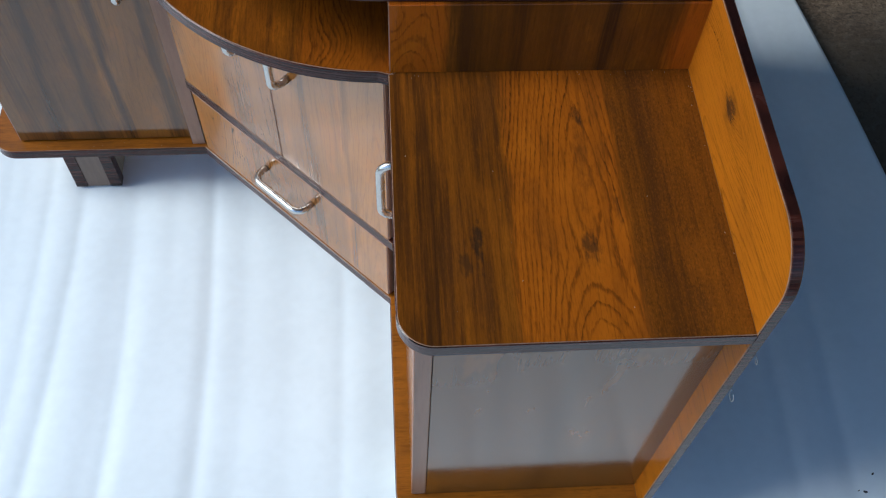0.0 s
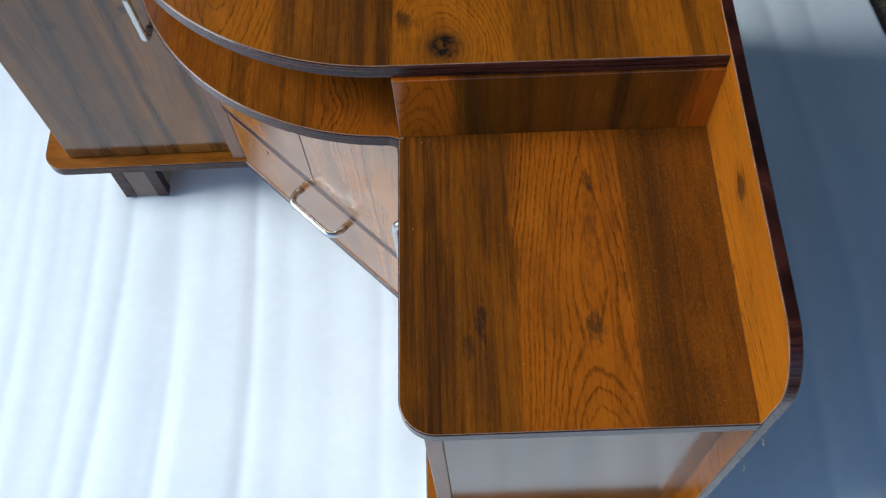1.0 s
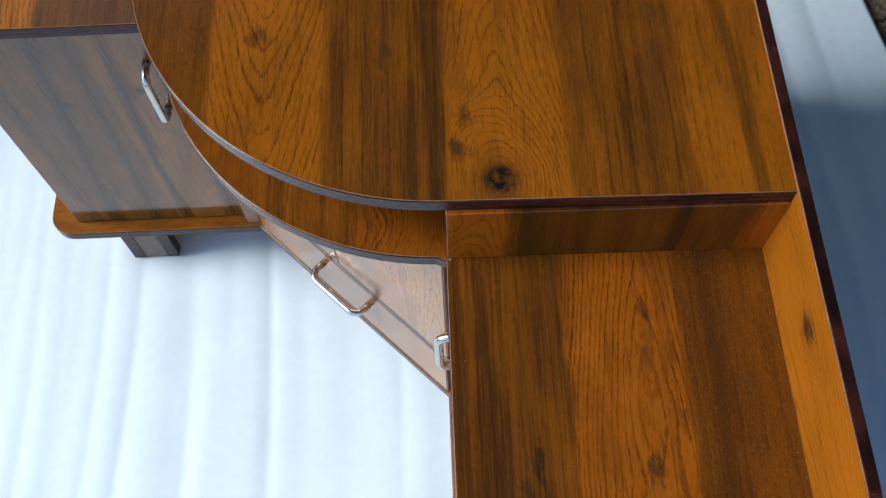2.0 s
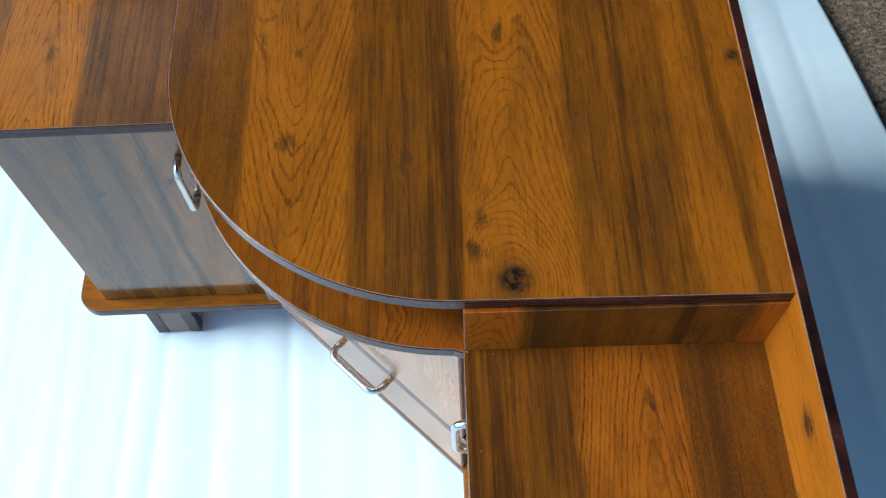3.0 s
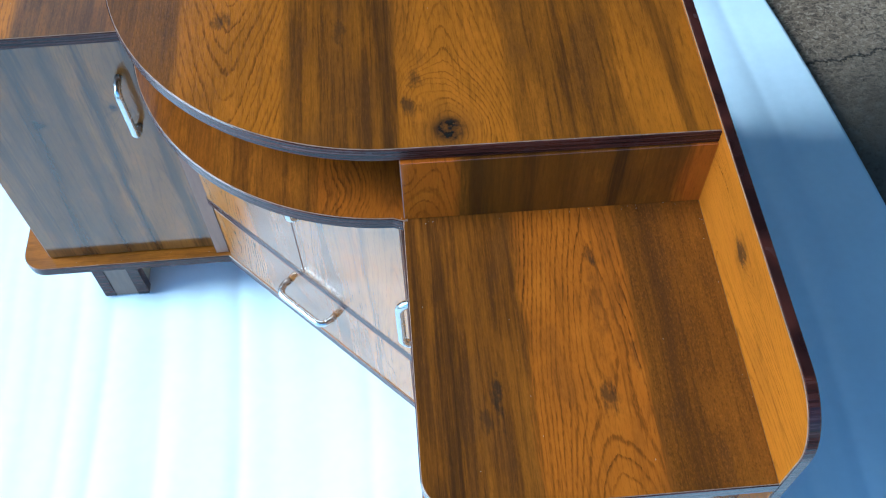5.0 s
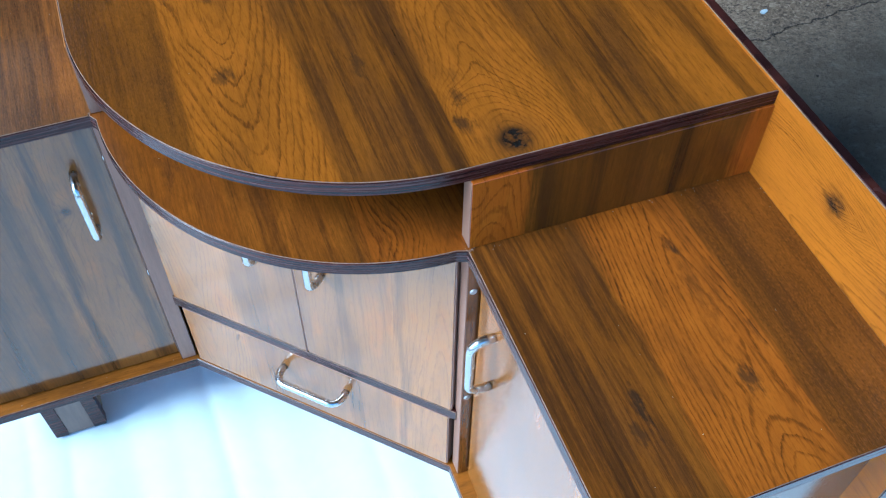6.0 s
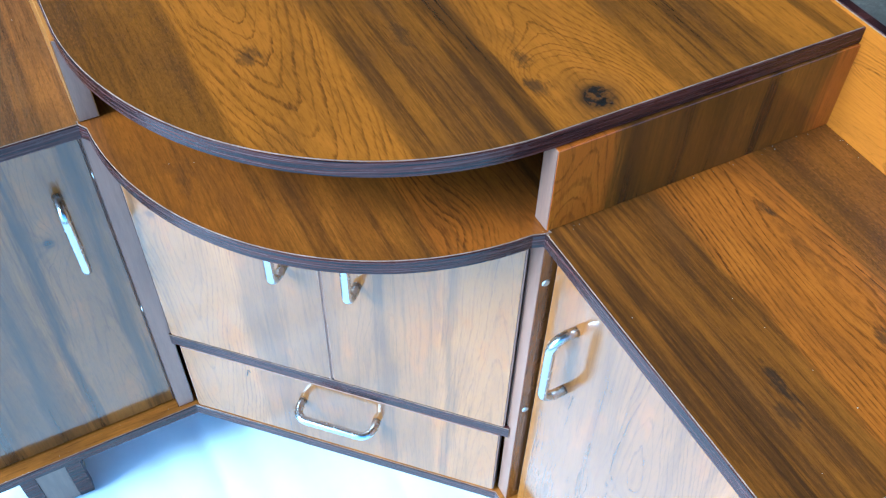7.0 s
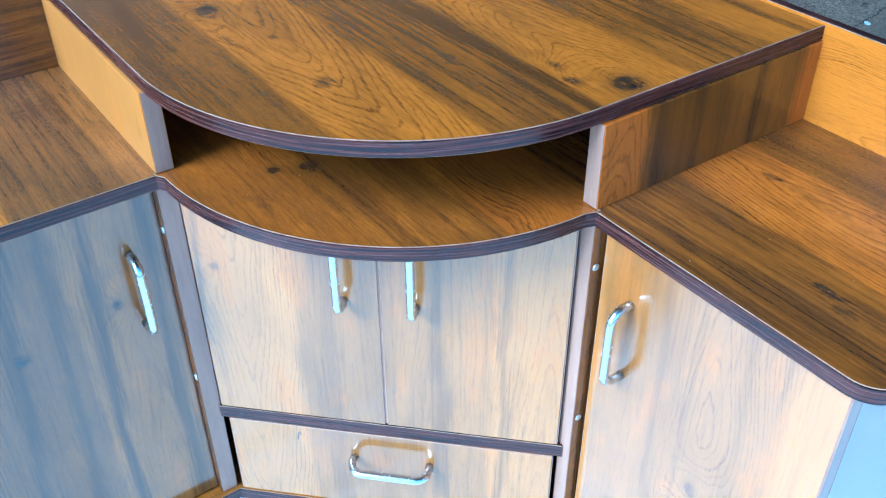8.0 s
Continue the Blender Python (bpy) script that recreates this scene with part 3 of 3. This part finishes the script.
def foam_sheet():
    """A thick white packing-foam sheet, gently ridged, with a soft rounded rim."""
    nx, ny, x0, y0 = 400, 70, -1.75, -2.1

    def right(y):
        return 0.437 + 0.19 * (1 - math.exp(-max(0.0, 0.46 - y) * 1.12)) if y < 0.46 else 0.437

    verts, faces, top = [], [], []
    for j in range(ny + 1):
        row = []
        for i in range(nx + 1):
            s, t = i / nx, j / ny
            y = y0 + t * (0.46 - y0)
            x = x0 + s * (right(y) - x0)
            y -= (1 - s) * 0.16 * t
            crease = noise.noise((x * 15 + 0.6 * noise.noise((x * 3, y * 1.2, 2)), y * 0.40, 3))
            ridge = 0.0026 * max(0.0, 1 - abs(crease) * 2.4) ** 1.2 * (0.65 + 0.9 * noise.noise((x * 4, y * 0.7, 4)))
            wave = 0.006 * noise.noise((x * 2.2, y * 1.6, 7))
            edge = 150 * min(s, 1 - s, t, 1 - t)
            z = (wave - ridge) * min(1, edge / 6) - 0.003 + 0.010 * max(0.0, (s - 0.93) / 0.07) ** 2
            row.append(len(verts))
            verts.append((x, y, z))
        top.append(row)
    for j in range(ny):
        for i in range(nx):
            faces.append((top[j][i], top[j][i + 1], top[j + 1][i + 1], top[j + 1][i]))
    rim = [top[0][i] for i in range(nx)] + [top[j][nx] for j in range(ny)] + [top[ny][i] for i in range(nx, 0, -1)] + [top[j][0] for j in range(ny, 0, -1)]
    mid = Vector((-0.6, -0.8))
    last = rim
    for out, low in ((0.005, -0.004), (0.008, -0.011), (0.007, -0.020), (0.002, FLOOR + 0.0005)):
        ring = []
        for k in rim:
            p = Vector(verts[k][:2])
            d = (p - mid).normalized() * out
            ring.append(len(verts))
            verts.append((p.x + d.x, p.y + d.y, low))
        for k in range(len(rim)):
            faces.append((last[k], ring[k], ring[(k + 1) % len(rim)], last[(k + 1) % len(rim)]))
        last = ring
    me = bpy.data.meshes.new("foam_sheet")
    me.from_pydata(verts, [], faces)
    me.materials.append(FOAM)
    for p in me.polygons:
        p.use_smooth = True
    return tagged(new("foam_sheet", me), "thick white packing foam sheet spread on the concrete floor", "foam sheet")


foam_sheet()

# ---- the corner cabinet ----
D, S, SF, L = 0.302, 0.605, 0.609, 0.905    # depth of a wing, side of the corner square (and of its far side), length of an arm
T, T_TOP, T_BACK = 0.018, 0.0168, 0.011    # board, top boards, back board
Z_BASE, Z_TOP, Z_UPPER, Z_BACK = 0.101, 0.584, 0.690, 0.693
cabinet = tagged(new("corner_cabinet"), "glossy brown wood laminate corner cabinet on a white foam sheet", "cabinet")


def board(name, pts, c0, c1, a, b, c, face, bands=(), label="", o=Vector((0, 0, 0)), edging=BANDING, side=1):
    ob = part(name, prism(pts, c0, c1, a, b, c, o), (face, ARRIS if edging is BANDING else face), cabinet, label)
    for path in bands:
        part("edge_band", strip(path, c0 + 0.0008, c1 - 0.0008, a, b, c, o, side=side), edging, ob, "dark mahogany edging" if edging is BANDING else "taupe edging")
    return ob


# top with its curved front
front = [(0.0, -0.6035)] + arc(-0.298, -0.298, 0.305, 268, 182, 48, 0.300) + [(-0.604, 0.0)]
board("top_board", front + [(0.0, 0.0)], Z_UPPER - T_TOP, Z_UPPER, X, Y, Z, WOOD_TOP, [front], "high curved top of dark and orange planked laminate", side=-1)
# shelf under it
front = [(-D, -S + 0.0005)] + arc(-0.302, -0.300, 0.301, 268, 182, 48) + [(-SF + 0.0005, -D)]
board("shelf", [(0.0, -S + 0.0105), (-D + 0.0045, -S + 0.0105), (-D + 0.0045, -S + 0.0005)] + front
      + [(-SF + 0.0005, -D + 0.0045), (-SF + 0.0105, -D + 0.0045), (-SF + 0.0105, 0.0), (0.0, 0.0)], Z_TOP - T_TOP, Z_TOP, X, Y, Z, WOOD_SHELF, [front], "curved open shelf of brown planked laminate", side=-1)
# tops of the wings
front = [(-D, -S)] + arc(-D + 0.032, -L + 0.032, 0.032, 180, 270, 10) + [(0.0, -L)]
board("wing_top", front + [(0.0, -S + 0.010), (-D + 0.004, -S + 0.010), (-D + 0.004, -S)], Z_TOP - T_TOP, Z_TOP, X, Y, Z, WOOD_WING_A, [front], "low wing top with a cathedral grain plank between dark ones", side=1)
front = [(-L, 0.0)] + arc(-L + 0.032, -D + 0.032, 0.032, 180, 270, 10) + [(-SF, -D)]
board("wing_top", front + [(-SF, -D + 0.004), (-SF + 0.010, -D + 0.004), (-SF + 0.010, 0.0)], Z_TOP - T_TOP, Z_TOP, X, Y, Z, WOOD_WING_B, [front], side=1)
# bottom board
e, l = 0.307, 0.920
front = [(-l, 0.0)] + arc(-l + 0.035, -e + 0.035, 0.035, 180, 270, 10) + [(-0.5900, -e), (-e, -0.5900)] + arc(-e + 0.035, -0.909 + 0.035, 0.035, 180, 270, 10) + [(0.0, -0.909)]
board("bottom_board", front + [(0.0, 0.0)], Z_BASE - T, Z_BASE, X, Y, Z, WOOD_BASE, [front], "protruding orange laminate bottom board", side=1)
# uprights between the corner and the wings, below the shelf and in the niche
for face, swap in ((WOOD_CARCASS_A, False), (WOOD_CARCASS_B, True)):
    a, b = (Y, X) if swap else (X, Y)
    lo, hi = (-0.611, -0.590) if swap else (-S + 0.0008, -S + T + 0.003)
    fr = -D + 0.002
    rect = [(fr, lo), (0.0, lo), (0.0, hi), (fr, hi)]
    edge = [(fr, hi - 0.001), (fr, lo + 0.001)]
    board("upright", rect, Z_BASE, Z_TOP - T_TOP, a, b, Z, face, [edge], "upright with taupe edging", edging=TAUPE, side=1)
for face, swap in ((WOOD_RISER_A, False), (WOOD_RISER_B, True)):
    a, b, q = (Y, X, SF) if swap else (X, Y, S)
    rect = [(-D + 0.002, -q + 0.002), (0.0, -q + (0.002 if swap else -0.0012)), (0.0, -q + T + 0.003), (-D + 0.002, -q + T + 0.003)]
    edge = [(-D + 0.002, -q + T + 0.002), (-D + 0.002, -q + 0.003)]
    riser = board("riser", rect, Z_TOP, Z_UPPER - T_TOP, a, b, Z, face, [edge], "short riser beside the open niche", edging=TAUPE, side=1)
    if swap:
        # the side in the niche has a darker laminate that stands for its shade
        riser.data.materials.append(WOOD_RISER_SHADE)
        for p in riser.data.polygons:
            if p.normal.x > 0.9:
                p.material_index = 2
# back boards with a rounded upper corner
for face, swap in ((WOOD_BACK_A, False), (WOOD_BACK_B, True)):
    a, c = (X, Y) if swap else (Y, X)
    edge = [(-L, Z_BASE - T)] + arc(-L + 0.055, Z_BACK - 0.055, 0.055, 180, 90, 14) + [(0.0 if swap else T_BACK, Z_BACK)]
    board("back_board", edge + [(0.0 if swap else T_BACK, Z_BASE - T)], 0.0, T_BACK, a, Z, c, face, [edge], "back board with a rounded upper corner", side=-1)
# end panels
for face, swap in ((WOOD_END_A, False), (WOOD_END_B, True)):
    a, b = (Y, X) if swap else (X, Y)
    rect = [(-0.2695, -0.877), (0.0, -0.877), (0.0, -0.860), (-0.2695, -0.860)]
    board("end_panel", rect, Z_BASE, Z_TOP - T_TOP, a, b, Z, face, label="glossy laminate end panel")


def handle_mesh():
    """A bent chrome rod on two feet: length along z, standing out along x."""
    half, out, r = 0.0460, 0.026, 0.014
    path = [Vector((0, 0, -half)), Vector((out - r - 0.002, 0, -half - 0.001))]
    path += [Vector((out - r + r * math.sin(radians(k)), 0, -half + r - r * math.cos(radians(k)))) for k in range(10, 91, 10)]
    path += [Vector((p.x, 0, -p.z)) for p in reversed(path)]
    return sweep(path, 0.0049)


HANDLE = finish("handle", handle_mesh(), CHROME)
for p in HANDLE.polygons:
    p.use_smooth = True


def handle(parent, at, out, along):
    ob = new("handle", HANDLE)
    ob.parent = parent
    side = along.cross(out)
    ob.matrix_basis = Matrix.Translation(at) @ Matrix((out, side, along)).transposed().to_4x4()
    return tagged(ob, "bent chrome bar handle")


def front_panel(name, u0, u1, z0, z1, a, c, depth, face, label):
    """A door or drawer front: u along a, its face at depth along c."""
    rect = [(u0, z0), (u1, z0), (u1, z1), (u0, z1)]
    ob = part(name, prism(rect, depth - T, depth, a, Z, c, chamfer=0.0008), (face, TAUPE), cabinet, label)
    for u, sgn in ((u0, 1), (u1, -1)):
        part("edge_band", strip([(u, depth - T + 0.0012), (u, depth - 0.0012)], z0 + 0.0012, z1 - 0.0012, a, c, Z, side=-sgn), TAUPE, ob, "taupe edging")
    return ob


door = front_panel("door", -0.8765, -0.6085, 0.1035, 0.5605, Y, -X, 0.288, WOOD_DOOR_A, "glossy laminate wing door, closed")
handle(door, Vector((-0.288, -0.650, 0.449)), -X, Z)
door = front_panel("door", -0.8765, -0.6125, 0.1035, 0.5605, X, -Y, 0.288, WOOD_DOOR_B, "glossy laminate wing door, closed")
handle(door, Vector((-0.649, -0.288, 0.450)), -Y, Z)
FACE = 0.896 / math.sqrt(2)
door = front_panel("door", -0.202, -0.001, 0.2535, 0.5605, DIAG, OUT, FACE, WOOD_FRONT, "glossy laminate corner door, closed")
handle(door, OUT * FACE + DIAG * -0.039 + Z * 0.486, OUT, Z)
door = front_panel("door", 0.001, 0.1990, 0.2535, 0.5605, DIAG, OUT, FACE, WOOD_FRONT, "glossy laminate corner door, closed")
handle(door, OUT * FACE + DIAG * 0.039 + Z * 0.486, OUT, Z)
drawer = front_panel("drawer", -0.1955, 0.1955, 0.1035, 0.2325, DIAG, OUT, FACE, WOOD_FRONT, "glossy laminate drawer front, closed")
handle(drawer, OUT * FACE + DIAG * 0.004 + Z * 0.191, OUT, -DIAG)
rect = [(-0.206, 0.234), (0.206, 0.234), (0.206, 0.252), (-0.206, 0.252)]
rail = part("rail", prism(rect, FACE - 0.1, FACE, DIAG, Z, OUT), (BANDING, ARRIS), cabinet, "dark edged rail between doors and drawer")


def foot(at):
    """A block foot: a pale core between two dark-edged stiles at the front, its sides bare pale board."""
    x, y = at
    rect = [(x + 0.003, y + 0.018), (x + 0.070, y + 0.018), (x + 0.070, y + 0.07), (x + 0.003, y + 0.07)]
    body = part("foot", prism(rect, 0.0, Z_BASE - T, X, Y, Z), (PALE, PALE), cabinet, "square block foot of pale bare board")
    for x0, x1, mat, kind, set_back in ((0.0, 0.018, BANDING, "stile", 0.0), (0.0185, 0.0545, FOOT_PANEL, "foot_panel", 0.001), (0.055, 0.073, BANDING, "stile", 0.0)):
        rect = [(x + x0, y + set_back), (x + x1, y + set_back), (x + x1, y + 0.0178), (x + x0, y + 0.0178)]
        part(kind, prism(rect, 0.0, Z_BASE - T, X, Y, Z), (mat, mat), body, "dark mahogany stile" if mat is BANDING else "taupe panel between the stiles")


for at in ((-0.818, -0.304), (-0.818, -0.075), (-0.09, -0.075), (-0.09, -0.86), (-0.297, -0.86)):
    foot(at)


def screw(at, out):
    bm = bmesh.new()
    bmesh.ops.create_cone(bm, segments=16, radius1=0.0041, radius2=0.0034, depth=0.0012, cap_ends=True)
    slot = bmesh.ops.create_cube(bm, size=1.0)["verts"]
    for v in slot:
        v.co = Vector((v.co.x * 0.004, v.co.y * 0.0008, v.co.z * 0.0004 + 0.0007))
    bm.transform(Matrix.Translation(at) @ out.to_track_quat("Z", "Y").to_matrix().to_4x4())
    part("screw", bm, SCREW, cabinet, "zinc screw head")


for z in (0.515, 0.304):
    screw(Vector((-0.294, -0.6048, z)), -Y)
    screw(Vector((-0.6114, -0.2945, z)), -X)


# ---- small marks and dust ----
bm = sweep([OUT * (FACE + 0.0001) + DIAG * (-0.1115 + a) + Z * (0.2155 + b) for a, b in ((0.000, -0.006), (0.001, 0.002), (0.0018, 0.006), (0.003, 0.007), (0.0045, 0.005), (0.0048, 0.003))], 0.0005, 6)
part("pencil_mark", bm, PENCIL, drawer, "small dark pencil mark")


def lint(at, turn, size):
    """A curled wisp of thread caught on the board's edge."""
    path = []
    for k in range(15):
        a = k / 14 * 5.2 + turn
        path.append(Vector(at) + Vector((0.3 * k / 14, math.cos(a) * (1 - k / 22), math.sin(a) * (1 - k / 22))) * size)
    ob = new("lint", finish("lint", sweep(path, 0.0003, 5), LINT))
    tagged(ob, "thin pale curled thread stuck on the cabinet edge", "lint", "loose threads")


lint((T_BACK + 0.0015, -0.9065, 0.536), 0.5, 0.006)
lint((T_BACK + 0.0015, -0.9065, 0.462), 2.1, 0.009)


def scrap(at, turn, size):
    """A torn flake of foam lying on the concrete, a little curled."""
    rng = random.Random(int(size * 10000))
    bm = bmesh.new()
    outline = [(size * rng.uniform(0.42, 0.56) * math.cos(a), size * rng.uniform(0.26, 0.36) * math.sin(a)) for a in [k * math.pi / 5 + rng.uniform(-0.2, 0.2) for k in range(10)]]
    rows = []
    for low, inset in ((0.0, 0.92), (0.0012, 1.0), (0.0026, 1.0), (0.0034, 0.93)):
        rows.append([bm.verts.new((px * inset, py * inset, low + 8.0 * px * px)) for px, py in outline])
    bm.faces.new(rows[0])
    bm.faces.new(rows[-1])
    for low, high in zip(rows, rows[1:]):
        for i in range(10):
            bm.faces.new((low[i], low[(i + 1) % 10], high[(i + 1) % 10], high[i]))
    bm.transform(Matrix.Translation(at) @ Matrix.Rotation(turn, 4, "Z"))
    tagged(new("foam_scrap", finish("foam_scrap", bm, FOAM)), "small torn white flake lying on the concrete floor", "scrap", "torn flakes")


scrap((0.752, 0.239, FLOOR), 0.3, 0.021)
scrap((1.652, 0.256, FLOOR), 1.2, 0.024)


def crumbs():
    """A few dark splinters of board lying on the foam."""
    rng = random.Random(8)
    bm = bmesh.new()
    for x, y, size in ((0.369, -0.847, 0.0016), (0.351, -0.872, 0.0020), (0.342, -0.870, 0.0010)):
        made = bmesh.ops.create_icosphere(bm, subdivisions=1, radius=size)["verts"]
        turn = Matrix.Rotation(rng.uniform(0, 3), 3, "Z")
        for v in made:
            v.co = turn @ Vector((v.co.x * 1.8, v.co.y, v.co.z * 0.7)) + Vector((x, y, 0.002))
    ob = new("crumbs", finish("crumbs", bm, PENCIL))
    tagged(ob, "few dark board splinters lying on the white foam", "crumbs", kind="stuff")


crumbs()


def dust():
    """Tiny pale crumbs of board and dust, most of them along the seams of the tops."""
    rng = random.Random(5)
    spots = []
    for k in range(14):
        spots.append((rng.uniform(-0.28, -0.01), -S - rng.uniform(0.001, 0.006), Z_TOP))
    for k in range(7):
        spots.append((-rng.uniform(0.001, 0.006), rng.uniform(-0.88, -0.62), Z_TOP))
    for k in range(9):
        spots.append((rng.uniform(-0.29, -0.02), rng.uniform(-0.89, -0.62), Z_TOP))
    for k in range(9):
        spots.append((-D + rng.uniform(-0.004, 0.010), -S + rng.uniform(-0.008, 0.004), Z_TOP))
    for k in range(7):
        spots.append((rng.uniform(-0.55, -0.02), rng.uniform(-0.58, -0.05), Z_UPPER))
    for k in range(4):
        spots.append((rng.uniform(-0.57, -0.33), rng.uniform(-0.40, -0.32), Z_TOP))
    for k in range(10):
        spots.append((rng.uniform(-0.86, -0.62), rng.uniform(-0.304, -0.292), Z_BASE))
    for k in range(8):
        spots.append((rng.uniform(-0.85, -0.80), -0.306, Z_BASE))
    for k in range(10):
        spots.append((rng.uniform(-0.85, -0.62), rng.uniform(-0.28, -0.02), Z_TOP))
    bm = bmesh.new()
    for x, y, z in spots:
        r = rng.uniform(0.0002, 0.00045)
        made = bmesh.ops.create_icosphere(bm, subdivisions=1, radius=r)["verts"]
        turn = Euler((rng.uniform(0, 3), rng.uniform(0, 3), 0)).to_matrix()
        for v in made:
            v.co = turn @ Vector((v.co.x * rng.uniform(0.7, 1.6), v.co.y, v.co.z))
            v.co.z = max(v.co.z * 0.5 + r * 0.35, 0.0) + z
            v.co.x += x
            v.co.y += y
    ob = new("dust", finish("dust", bm, LINT))
    tagged(ob, "tiny pale crumbs and dust scattered on the tops", "dust", kind="stuff")


dust()
